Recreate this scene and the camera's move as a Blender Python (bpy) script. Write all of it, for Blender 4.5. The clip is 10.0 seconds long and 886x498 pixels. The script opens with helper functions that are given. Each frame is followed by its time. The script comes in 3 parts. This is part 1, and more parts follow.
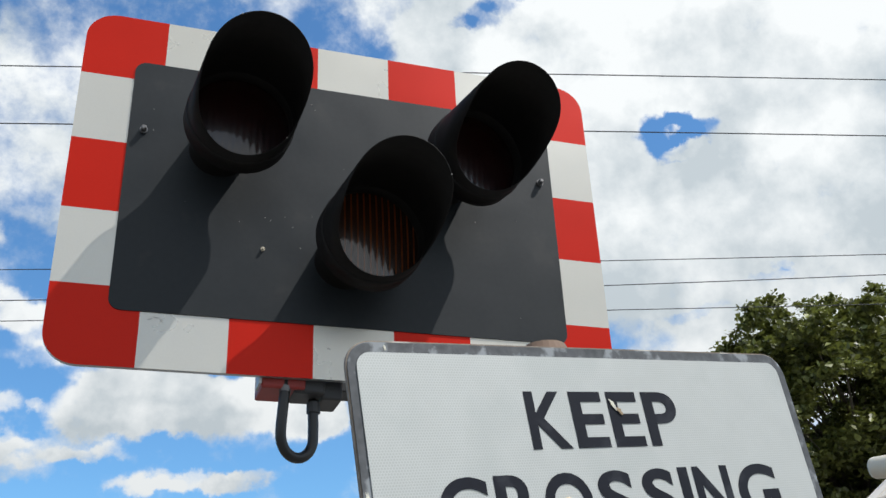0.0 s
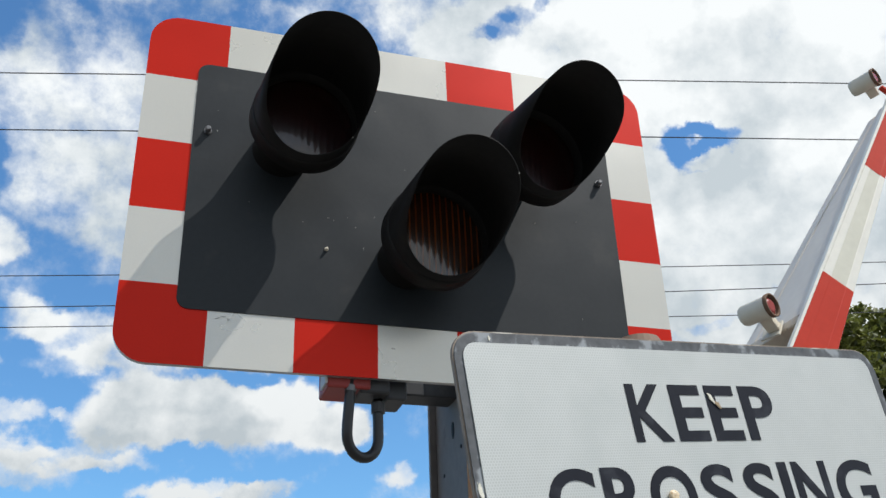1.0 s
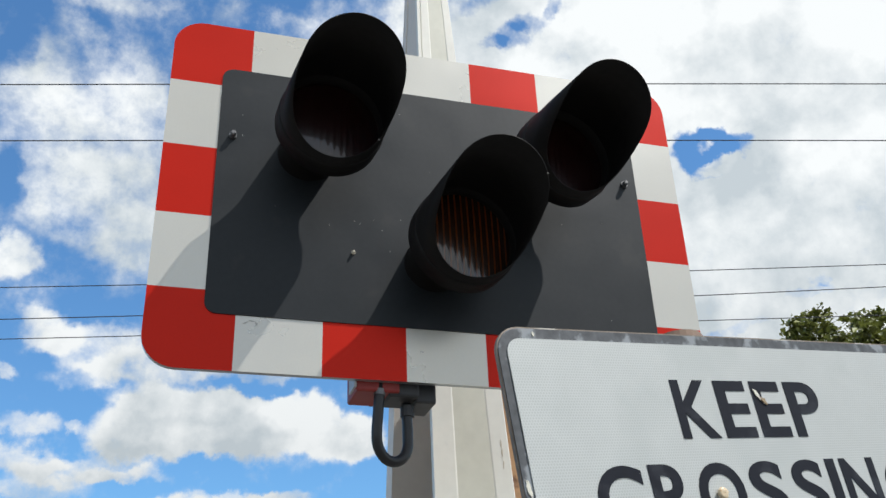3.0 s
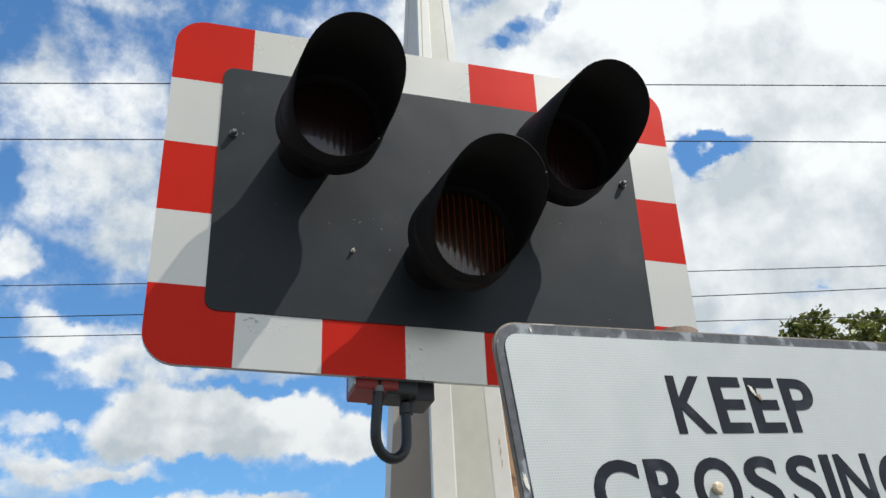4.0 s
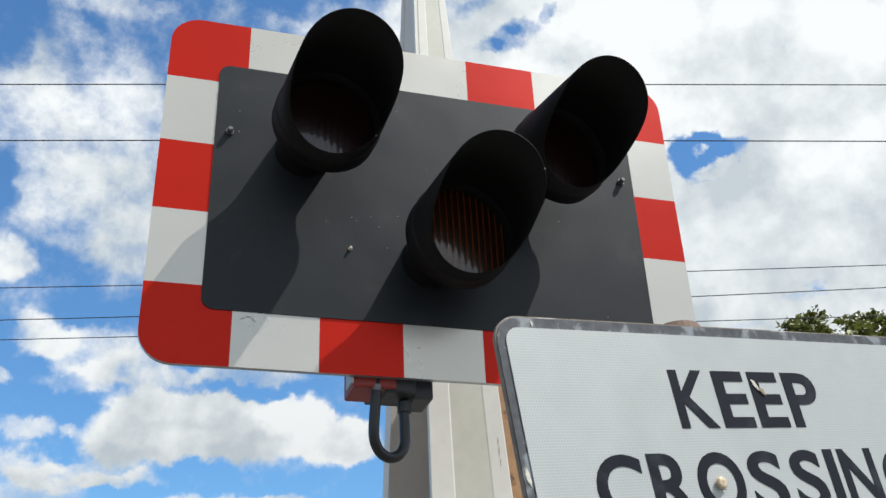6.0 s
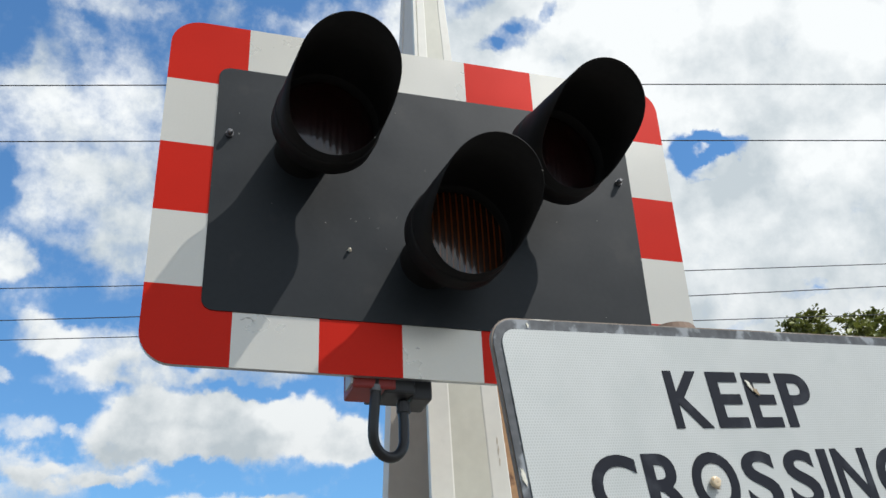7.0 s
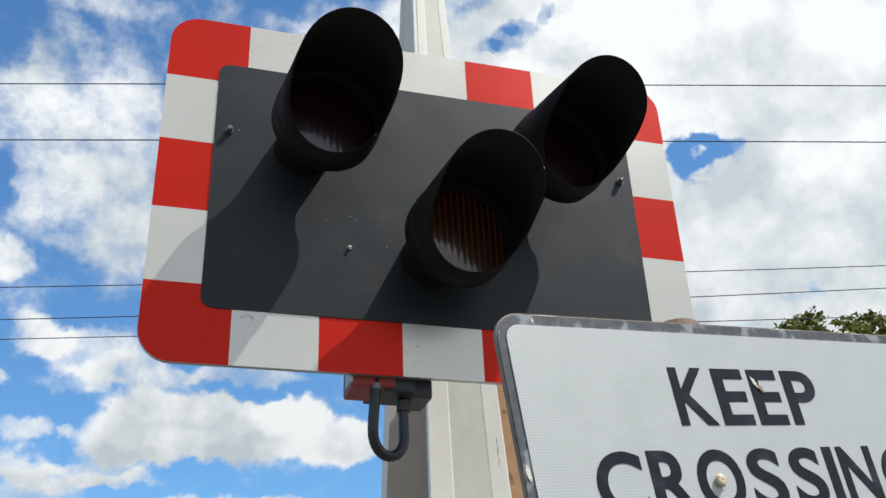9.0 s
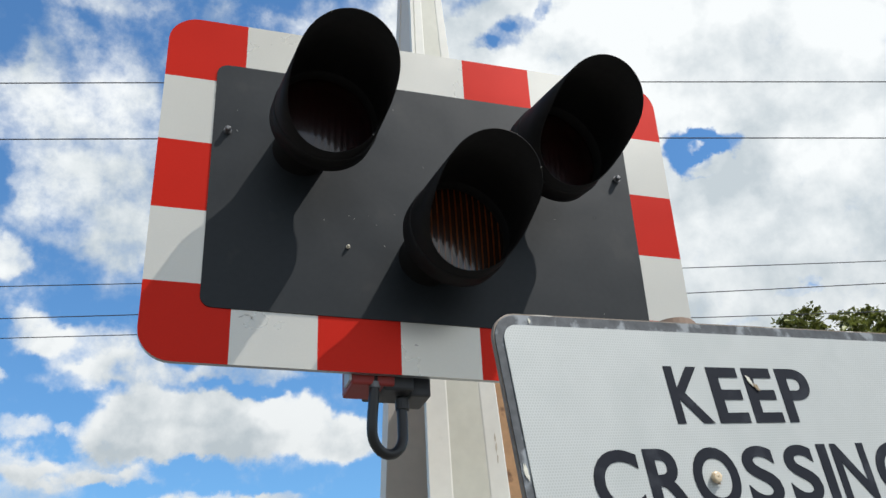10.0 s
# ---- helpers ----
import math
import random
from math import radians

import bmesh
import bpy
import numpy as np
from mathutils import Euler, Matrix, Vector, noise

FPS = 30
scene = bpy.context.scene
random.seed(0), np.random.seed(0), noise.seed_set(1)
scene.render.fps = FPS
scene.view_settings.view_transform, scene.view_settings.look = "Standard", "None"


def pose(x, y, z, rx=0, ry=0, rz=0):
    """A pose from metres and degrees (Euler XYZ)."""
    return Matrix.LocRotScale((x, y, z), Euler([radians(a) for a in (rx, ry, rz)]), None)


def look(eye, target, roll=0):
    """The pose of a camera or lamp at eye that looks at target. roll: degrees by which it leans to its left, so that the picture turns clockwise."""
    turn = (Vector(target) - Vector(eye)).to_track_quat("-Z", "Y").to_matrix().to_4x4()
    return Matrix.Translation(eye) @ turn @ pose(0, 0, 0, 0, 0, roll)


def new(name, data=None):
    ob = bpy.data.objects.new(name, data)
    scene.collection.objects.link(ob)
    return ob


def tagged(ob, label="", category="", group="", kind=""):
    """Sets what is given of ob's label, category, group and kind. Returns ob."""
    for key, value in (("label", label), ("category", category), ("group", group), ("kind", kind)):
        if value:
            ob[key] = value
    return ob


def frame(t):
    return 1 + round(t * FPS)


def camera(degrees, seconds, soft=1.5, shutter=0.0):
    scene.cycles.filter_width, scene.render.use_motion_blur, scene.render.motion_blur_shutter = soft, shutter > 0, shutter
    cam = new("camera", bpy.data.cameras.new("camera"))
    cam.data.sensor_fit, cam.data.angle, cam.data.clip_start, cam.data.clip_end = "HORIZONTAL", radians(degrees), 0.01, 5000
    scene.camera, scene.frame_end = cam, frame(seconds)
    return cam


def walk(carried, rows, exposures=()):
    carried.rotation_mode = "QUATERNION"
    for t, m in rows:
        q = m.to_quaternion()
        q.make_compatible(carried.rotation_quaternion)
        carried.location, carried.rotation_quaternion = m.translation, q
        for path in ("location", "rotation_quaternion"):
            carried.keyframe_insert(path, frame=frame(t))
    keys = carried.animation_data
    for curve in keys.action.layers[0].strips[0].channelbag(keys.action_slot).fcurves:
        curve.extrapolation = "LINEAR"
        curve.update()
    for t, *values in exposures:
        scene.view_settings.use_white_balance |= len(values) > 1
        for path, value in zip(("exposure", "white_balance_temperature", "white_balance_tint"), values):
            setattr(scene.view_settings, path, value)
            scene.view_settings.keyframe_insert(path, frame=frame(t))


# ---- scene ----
cam = camera(49.5, 10.0)
PATH = [
    (0, (-0.402, -1.661, 1.426), (0.197, 0.03, 2.31), -2.8),
    (0.5, (-0.447, -1.648, 1.418), (0.115, 0.047, 2.318), -2.4),
    (1, (-0.477, -1.625, 1.413), (0.079, 0.07, 2.318), -2.2),
    (1.5, (-0.493, -1.614, 1.41), (0.051, 0.08, 2.324), -1.7),
    (2, (-0.494, -1.603, 1.409), (0.037, 0.092, 2.329), -2.1),
    (2.5, (-0.498, -1.598, 1.41), (0.032, 0.096, 2.332), -2.5),
    (4, (-0.501, -1.607, 1.399), (0.029, 0.085, 2.323), -2.3),
    (4.5, (-0.504, -1.599, 1.397), (0.035, 0.09, 2.324), -2.2),
    (5, (-0.493, -1.589, 1.395), (0.037, 0.1, 2.326), -2.3),
    (5.5, (-0.501, -1.589, 1.396), (0.035, 0.099, 2.326), -2.5),
    (7, (-0.501, -1.605, 1.394), (0.036, 0.084, 2.321), -2.7),
    (7.5, (-0.501, -1.6, 1.392), (0.035, 0.088, 2.32), -2.5),
    (8, (-0.505, -1.592, 1.394), (0.036, 0.094, 2.323), -2.3),
    (8.5, (-0.507, -1.591, 1.392), (0.035, 0.094, 2.323), -2.5),
    (9, (-0.504, -1.593, 1.392), (0.038, 0.093, 2.322), -2.6),
    (9.5, (-0.507, -1.595, 1.393), (0.036, 0.092, 2.32), -2.6),
    (10, (-0.507, -1.603, 1.392), (0.04, 0.085, 2.315), -2.9),
]
walk(cam, [(t, look(eye, target, roll)) for t, eye, target, roll in PATH])


# ---- light: a summer sky with broken cloud, the sun high beyond the right shoulder ----
SUN = Vector((1.45, -1.0, 2.65)).normalized()
sun_data = bpy.data.lights.new("sun", "SUN")
sun_data.energy, sun_data.angle, sun_data.color = 4.8, radians(0.6), (1.0, 0.975, 0.93)
sun = new("sun", sun_data)
sun.matrix_world = look((20, -16, 40), Vector((20, -16, 40)) - SUN)
scene.view_settings.exposure = 0.0

world = bpy.data.worlds.new("sky")
scene.world = world
world.use_nodes = True
wn, wl = world.node_tree.nodes, world.node_tree.links
wn.clear()


def wire_up(nodes, links, kind, values=(), operation=None, out=0):
    """A node whose inputs are given numbers or sockets. Returns its output socket."""
    n = nodes.new(kind)
    if operation:
        n.operation = operation
    for k, v in enumerate(values):
        if v is None:
            continue
        if isinstance(v, bpy.types.NodeSocket):
            links.new(v, n.inputs[k])
        else:
            n.inputs[k].default_value = v
    return n.outputs[out]


def wm(op, a, b=None, c=None):
    return wire_up(wn, wl, "ShaderNodeMath", (a, b, c), op)


def wnoise(vec, scale, detail=6.0, rough=0.55):
    n = wn.new("ShaderNodeTexNoise")
    wl.new(vec, n.inputs["Vector"])
    n.inputs["Scale"].default_value, n.inputs["Detail"].default_value, n.inputs["Roughness"].default_value = scale, detail, rough
    return n


sky = wn.new("ShaderNodeTexSky")
sky.sky_type, sky.sun_disc = "NISHITA", False
sky.sun_elevation, sky.sun_rotation = math.asin(SUN.z), math.atan2(SUN.x, SUN.y)
sky.air_density, sky.dust_density, sky.ozone_density = 1.1, 0.6, 1.6
way = wn.new("ShaderNodeTexCoord").outputs["Generated"]
split = wn.new("ShaderNodeSeparateXYZ")
wl.new(way, split.inputs[0])
warp_1, warp_2 = wnoise(way, 7.5, 5.0, 0.52), wnoise(way, 30.0, 6.0, 0.58)
w1 = wn.new("ShaderNodeSeparateColor")
wl.new(warp_1.outputs["Color"], w1.inputs[0])
w2 = wn.new("ShaderNodeSeparateColor")
wl.new(warp_2.outputs["Color"], w2.inputs[0])


def warped(angle, a, b):
    """An angle in degrees, stirred at two sizes so that the clouds' edges billow."""
    big = wm("MULTIPLY", wm("SUBTRACT", a, 0.5), 3.0)
    return wm("ADD", angle, wm("ADD", big, wm("MULTIPLY", wm("SUBTRACT", b, 0.5), 2.4)))


azimuth = warped(wm("MULTIPLY", wm("ARCTAN2", split.outputs[0], split.outputs[1]), 57.2958), w1.outputs[0], w2.outputs[0])
height = warped(wm("MULTIPLY", wm("ARCSINE", split.outputs[2]), 57.2958), w1.outputs[1], w2.outputs[1])
cover = None
lift = None


def cloud(az, el, half_width, half_height, amount):
    """A bank of cloud (or, where negative, a gap) round a direction, in degrees."""
    global cover, lift
    dx = wm("DIVIDE", wm("SUBTRACT", azimuth, az), half_width)
    dy = wm("DIVIDE", wm("SUBTRACT", height, el), half_height)
    r = wm("SQRT", wm("ADD", wm("MULTIPLY", dx, dx), wm("MULTIPLY", dy, dy)))
    n = wn.new("ShaderNodeMapRange")
    n.interpolation_type = "SMOOTHSTEP"
    wl.new(r, n.inputs[0])
    n.inputs[1].default_value, n.inputs[2].default_value, n.inputs[3].default_value, n.inputs[4].default_value = 0.55, 1.25, amount, 0.0
    cover = n.outputs[0] if cover is None else wm("ADD", cover, n.outputs[0])
    if amount > 0:
        # cloud tops are bright, their bases grey
        high = wm("MULTIPLY", n.outputs[0], dy)
        lift = high if lift is None else wm("ADD", lift, high)


cloud(-5.7, 33.4, 17.0, 11.0, 0.22)
cloud(14.9, 13.7, 1.5, 0.6, 0.6)
cloud(-6.6, 40.1, 4.2, 1.0, 0.32)
cloud(-2.4, 40.9, 1.0, 0.5, 0.17)
cloud(-7.1, 38.0, 1.5, 0.7, 0.26)
cloud(-10.0, 38.5, 1.7, 0.6, 0.12)
cloud(2.5, 41.1, 3.1, 1.0, 0.14)
cloud(6.8, 40.4, 3.1, 1.0, 0.26)
cloud(11.9, 41.5, 3.1, 1.5, 0.29)
cloud(8.4, 41.7, 2.7, 1.0, 0.14)
cloud(-7.1, 35.2, 6.2, 2.5, 0.32)
cloud(-9.9, 33.6, 3.0, 2.0, 0.17)
cloud(-4.4, 33.4, 4.4, 3.0, 0.29)
cloud(-8.0, 29.8, 4.1, 2.5, 0.29)
cloud(-4.4, 30.4, 3.5, 2.4, 0.34)
cloud(-3.1, 27.0, 2.6, 1.9, 0.38)
cloud(-6.7, 27.2, 3.0, 1.5, 0.23)
cloud(-9.8, 28.3, 1.5, 1.7, 0.14)
cloud(-0.7, 29.2, 4.6, 4.7, 0.29)
cloud(-9.9, 25.2, 1.3, 1.3, 0.7)
cloud(-11.1, 35.8, 2.1, 1.0, 0.15)
cloud(-6.9, 21.7, 2.2, 1.1, 0.75)
cloud(-4.1, 21.1, 3.4, 1.3, 0.7)
cloud(-1.3, 19.9, 3.2, 1.1, 0.6)
cloud(-4.5, 19.5, 2.5, 1.0, 0.5)
cloud(5.0, 20.2, 3.9, 0.7, 0.65)
cloud(-8.9, 19.5, 0.8, 0.5, 0.6)
cloud(-7.2, 16.6, 1.9, 0.7, 0.6)
cloud(-4.6, 16.5, 0.7, 0.4, 0.45)
cloud(-1.5, 16.5, 2.5, 1.5, 1.0)
cloud(1.2, 17.9, 3.9, 1.4, 1.1)
cloud(4.6, 16.9, 6.0, 1.9, 1.2)
cloud(7.2, 17.7, 3.5, 1.4, 1.1)
cloud(10.3, 16.4, 3.2, 1.5, 1.1)
cloud(12.3, 16.3, 1.8, 1.2, 0.8)
cloud(0.8, 15.8, 3.8, 1.1, 0.9)
cloud(-7.1, 14.9, 2.8, 0.9, 0.7)
cloud(-4.0, 14.4, 3.8, 0.8, 0.6)
cloud(-6.2, 13.4, 3.1, 0.7, 0.6)
cloud(-1.1, 14.2, 2.8, 0.5, 0.5)
cloud(3.9, 12.9, 3.1, 0.7, 0.8)
cloud(6.8, 12.7, 2.4, 0.6, 0.7)
cloud(1.5, 12.6, 2.1, 0.5, 0.6)
cloud(31.5, 35.8, 14.1, 7.7, 1.5)
cloud(41.4, 32.6, 12.0, 10.1, 1.6)
cloud(27.6, 28.4, 11.5, 6.1, 1.4)
cloud(37.6, 24.3, 12.9, 4.0, 1.3)
cloud(27.4, 40.3, 7.1, 2.7, 1.0)
cloud(17.1, 41.0, 4.0, 2.7, 0.7)
cloud(20.8, 38.6, 4.3, 2.0, 0.7)
cloud(41.1, 18.2, 10.6, 5.4, 1.2)
cloud(51.1, 26.7, 9.4, 13.5, 1.2)
cloud(22.2, 32.2, 8.0, 6.7, 1.0)
cover = wm("MINIMUM", cover, 1.2)
cloud(35.5, 31.0, 1.8, 1.5, -1.2)
cloud(34.3, 31.1, 1.2, 1.4, -0.8)
cloud(37.3, 31.1, 1.6, 0.9, -0.95)
cloud(36.1, 32.2, 1.0, 0.5, -1.1)
cloud(35.8, 30.2, 1.3, 0.5, 1.0)
cloud(35.3, 31.4, 0.6, 0.3, 0.7)
cloud(23.6, 39.6, 1.4, 1.1, -0.75)
cloud(22.6, 39.1, 1.1, 0.5, -0.5)
cloud(24.6, 40.5, 1.5, 0.7, -0.5)
cloud(26.4, 41.2, 1.1, 0.5, -0.55)
cloud(21.0, 41.2, 1.3, 0.7, -0.35)
cloud(40.2, 22.8, 0.7, 0.4, -0.4)
cloud(39.5, 22.3, 1.5, 0.4, -0.45)
cloud(34.9, 21.1, 2.2, 0.5, -0.4)
cloud(-12.0, 36.4, 1.7, 1.3, -0.35)
cloud(-10.6, 29.7, 0.9, 2.0, -0.4)
cloud(-12.4, 38.6, 2.6, 1.1, -0.3)

# broken cloud over the rest of the sky
far_noise = wnoise(way, 2.3, 8.0, 0.6)
away = wn.new("ShaderNodeMapRange")
wl.new(split.outputs[1], away.inputs[0])
away.inputs[1].default_value, away.inputs[2].default_value, away.inputs[3].default_value, away.inputs[4].default_value = 0.35, -0.1, 0.0, 1.0
cover = wm("ADD", cover, wm("MULTIPLY", away.outputs[0], wm("MULTIPLY_ADD", far_noise.outputs["Fac"], 4.0, -1.25)))
fluff = wnoise(way, 24.0, 8.0, 0.62)
cover = wm("ADD", cover, wm("MULTIPLY", wm("SUBTRACT", fluff.outputs["Fac"], 0.5), 1.75))
mask = wn.new("ShaderNodeMapRange")
mask.interpolation_type = "SMOOTHSTEP"
wl.new(cover, mask.inputs[0])
mask.inputs[1].default_value, mask.inputs[2].default_value = 0.0, 1.06
shade = wnoise(way, 10.0, 6.0, 0.52)
tone = wn.new("ShaderNodeValToRGB")
tone.color_ramp.elements[0].position, tone.color_ramp.elements[0].color = 0.34, (0.575, 0.645, 0.69, 1)
tone.color_ramp.elements[1].position, tone.color_ramp.elements[1].color = 0.60, (0.955, 0.99, 1.0, 1)
soft_lift = wm("MINIMUM", wm("MAXIMUM", wm("MULTIPLY", lift, 0.10), -0.08), 0.12)
low_bank = wn.new("ShaderNodeMapRange")
wl.new(height, low_bank.inputs[0])
low_bank.inputs[1].default_value, low_bank.inputs[2].default_value, low_bank.inputs[3].default_value, low_bank.inputs[4].default_value = 15.0, 23.0, 0.07, 0.0
soft_lift = wm("ADD", soft_lift, low_bank.outputs[0])
mottle = wm("MULTIPLY", wm("SUBTRACT", fluff.outputs["Fac"], 0.5), 0.35)
wl.new(wm("ADD", wm("ADD", shade.outputs["Fac"], mottle), soft_lift), tone.inputs[0])
blue = wn.new("ShaderNodeBackground")
blue.inputs[1].default_value = 0.113
deep = wn.new("ShaderNodeVectorMath")
deep.operation = "MULTIPLY"
wl.new(sky.outputs[0], deep.inputs[0])
deep.inputs[1].default_value = (0.74, 1.20, 1.52)
wl.new(deep.outputs[0], blue.inputs[0])
white = wn.new("ShaderNodeBackground")
dull = wn.new("ShaderNodeMapRange")
wl.new(height, dull.inputs[0])
dull.inputs[1].default_value, dull.inputs[2].default_value, dull.inputs[3].default_value, dull.inputs[4].default_value = 12.0, 26.0, 0.84, 1.0
wl.new(dull.outputs[0], white.inputs[1])
wl.new(tone.outputs[0], white.inputs[0])
mixed = wn.new("ShaderNodeMixShader")
wl.new(mask.outputs[0], mixed.inputs[0])
wl.new(blue.outputs[0], mixed.inputs[1])
wl.new(white.outputs[0], mixed.inputs[2])
wl.new(mixed.outputs[0], wn.new("ShaderNodeOutputWorld").inputs[0])


# ---- materials ----
def material(name, colour, rough=0.5, metal=0.0, vary=0.15, grain=60.0, bump=0.1, stain=None, stain_at=0.62, stain_scale=6.0, spec=0.5, islands=0.0):
    """Base colour with grain and larger stains, roughness that varies with them, and a fine relief."""
    m = bpy.data.materials.new(name)
    m.use_nodes = True
    n, l = m.node_tree.nodes, m.node_tree.links
    b = n["Principled BSDF"]
    b.inputs["Metallic"].default_value, b.inputs["Specular IOR Level"].default_value = metal, spec
    where = n.new("ShaderNodeTexCoord").outputs["Object"]

    def noise_at(scale, detail=5.0):
        t = n.new("ShaderNodeTexNoise")
        l.new(where, t.inputs["Vector"])
        t.inputs["Scale"].default_value, t.inputs["Detail"].default_value = scale, detail
        return t.outputs["Fac"]

    fine, broad = noise_at(grain), noise_at(stain_scale, 7.0)
    both = wire_up(n, l, "ShaderNodeMath", (fine, broad), "ADD")
    swing = n.new("ShaderNodeMapRange")
    l.new(both, swing.inputs[0])
    swing.inputs[1].default_value, swing.inputs[2].default_value = 0.6, 1.4
    swing.inputs[3].default_value, swing.inputs[4].default_value = 1.0 - vary, 1.0 + vary
    value = swing.outputs[0]
    if islands:
        pick = n.new("ShaderNodeMapRange")
        l.new(n.new("ShaderNodeNewGeometry").outputs["Random Per Island"], pick.inputs[0])
        pick.inputs[3].default_value, pick.inputs[4].default_value = 1.0 - islands, 1.0 + islands
        value = wire_up(n, l, "ShaderNodeMath", (value, pick.outputs[0]), "MULTIPLY")
    tint = n.new("ShaderNodeVectorMath")
    tint.operation = "SCALE"
    tint.inputs[0].default_value = colour
    l.new(value, tint.inputs["Scale"])
    shown = tint.outputs[0]
    if stain:
        edge = n.new("ShaderNodeMapRange")
        l.new(broad, edge.inputs[0])
        edge.inputs[1].default_value, edge.inputs[2].default_value = stain_at, stain_at + 0.08
        mix = n.new("ShaderNodeMix")
        mix.data_type = "RGBA"
        l.new(edge.outputs[0], mix.inputs[0])
        l.new(shown, mix.inputs[6])
        mix.inputs[7].default_value = (*stain, 1)
        shown = mix.outputs[2]
    l.new(shown, b.inputs["Base Color"])
    gloss = n.new("ShaderNodeMapRange")
    l.new(broad, gloss.inputs[0])
    gloss.inputs[3].default_value, gloss.inputs[4].default_value = 0.75 * rough, min(1.0, 1.25 * rough)
    l.new(gloss.outputs[0], b.inputs["Roughness"])
    if bump:
        relief = n.new("ShaderNodeBump")
        relief.inputs["Strength"].default_value, relief.inputs["Distance"].default_value = bump, 0.002
        l.new(fine, relief.inputs["Height"])
        l.new(relief.outputs[0], b.inputs["Normal"])
    return m


SHEET_WHITE = material("white_sheeting", (0.595, 0.570, 0.510), 0.29, 0.55, 0.04, 300, 0.03, None, spec=0.35)
SHEET_RED = material("red_sheeting", (0.52, 0.011, 0.001), 0.32, 0.35, 0.06, 300, 0.03, None, spec=0.12)
PANEL_GREY = material("dark_grey_panel", (0.0125, 0.0155, 0.0185), 0.46, 0.0, 0.16, 90, 0.05, (0.020, 0.022, 0.024), 0.62, 11, spec=0.3)
for sheeting in (SHEET_WHITE, SHEET_RED):
    # a dull clear face over the beads, which spreads the sun's glare
    b = sheeting.node_tree.nodes["Principled BSDF"]
    b.inputs["Coat Weight"].default_value, b.inputs["Coat Roughness"].default_value, b.inputs["Coat IOR"].default_value = 0.15, 0.42, 1.6
ALUMINIUM = material("aluminium", (0.45, 0.46, 0.47), 0.42, 0.8, 0.15, 80, 0.1)
BLACK_PAINT = material("black_hood", (0.0085, 0.0080, 0.0078), 0.6, 0.0, 0.3, 70, 0.1, (0.012, 0.011, 0.009), 0.64, 18, spec=0.15)
RED_BOX = material("dark_red_paint", (0.25, 0.020, 0.014), 0.5, 0.0, 0.12, 40, 0.08)
BOX_GREY = material("grey_box", (0.50, 0.50, 0.50), 0.5)
RUBBER = material("black_conduit", (0.011, 0.011, 0.012), 0.4, 0.0, 0.2, 60, 0.1)
DARK_STEEL = material("dark_painted_steel", (0.040, 0.040, 0.042), 0.5, 0.0, 0.25, 50, 0.15, (0.07, 0.068, 0.065), 0.62, 14, spec=0.35)
POST_GREY = material("grey_post_paint", (0.135, 0.122, 0.115), 0.6, 0.0, 0.2, 40, 0.15, (0.08, 0.066, 0.058), 0.62, 8, spec=0.3)
DARK_BROWN = material("rough_dark_brown", (0.115, 0.065, 0.038), 0.85, 0.0, 0.3, 70, 0.4)
BOOM_GREY = material("grey_white_boom_paint", (0.68, 0.615, 0.54), 0.55, 0.0, 0.07, 30, 0.06, (0.33, 0.32, 0.30), 0.66, 7)
RUST = material("brown_rusty_steel", (0.42, 0.24, 0.12), 0.8, 0.0, 0.2, 60, 0.3, (0.16, 0.08, 0.045), 0.60, 16)
BOOM_WHITE = material("white_boom_paint", (0.74, 0.72, 0.655), 0.45, 0.0, 0.06, 40, 0.06, (0.55, 0.54, 0.50), 0.68, 9)
BOOM_CREAM = material("cream_boom_web", (0.60, 0.585, 0.50), 0.5, 0.0, 0.07, 40, 0.06, (0.50, 0.49, 0.43), 0.68, 9)
BOOM_RED = material("red_boom_sheeting", (0.48, 0.036, 0.018), 0.5, 0.0, 0.07, 60, 0.05, spec=0.2)
BOOM_BEAM = material("stained_cream_beam", (0.50, 0.43, 0.34), 0.6, 0.0, 0.15, 40, 0.1, (0.20, 0.12, 0.07), 0.60, 26)
CREAM = material("cream_plastic", (0.60, 0.55, 0.45), 0.45, 0.0, 0.08, 40, 0.06)
SIGN_EDGE = material("worn_sign_edging", (0.080, 0.086, 0.095), 0.55, 0.0, 0.5, 90, 0.25, (0.24, 0.26, 0.28), 0.54, 34, spec=0.3)
LETTER_BLACK = material("black_letters", (0.0080, 0.0095, 0.0165), 0.45, 0.0, 0.2, 120, 0.03, (0.024, 0.027, 0.036), 0.56, 22, spec=0.2)
WOOD = material("tan_post", (0.14, 0.09, 0.062), 0.75, 0.0, 0.25, 40, 0.3)
WIRE = material("dark_wire", (0.05, 0.05, 0.055), 0.6, 0.3)
BARK = material("bark", (0.10, 0.08, 0.06), 0.9, 0.0, 0.35, 12, 0.6)
LEAF = material("leaf_green", (0.125, 0.135, 0.033), 0.5, 0.0, 0.3, 2, 0.0, None, islands=0.75)
n, l = LEAF.node_tree.nodes, LEAF.node_tree.links
through_leaf = n.new("ShaderNodeBsdfTranslucent")
through_leaf.inputs[0].default_value = (0.16, 0.18, 0.035, 1)
leafy = n.new("ShaderNodeMixShader")
leafy.inputs[0].default_value = 0.25
l.new(n["Principled BSDF"].outputs[0], leafy.inputs[1])
l.new(through_leaf.outputs[0], leafy.inputs[2])
l.new(leafy.outputs[0], n["Material Output"].inputs[0])
ASPHALT = material("asphalt", (0.125, 0.117, 0.104), 0.9, 0.0, 0.25, 90, 0.4, (0.165, 0.155, 0.138), 0.6, 0.6)


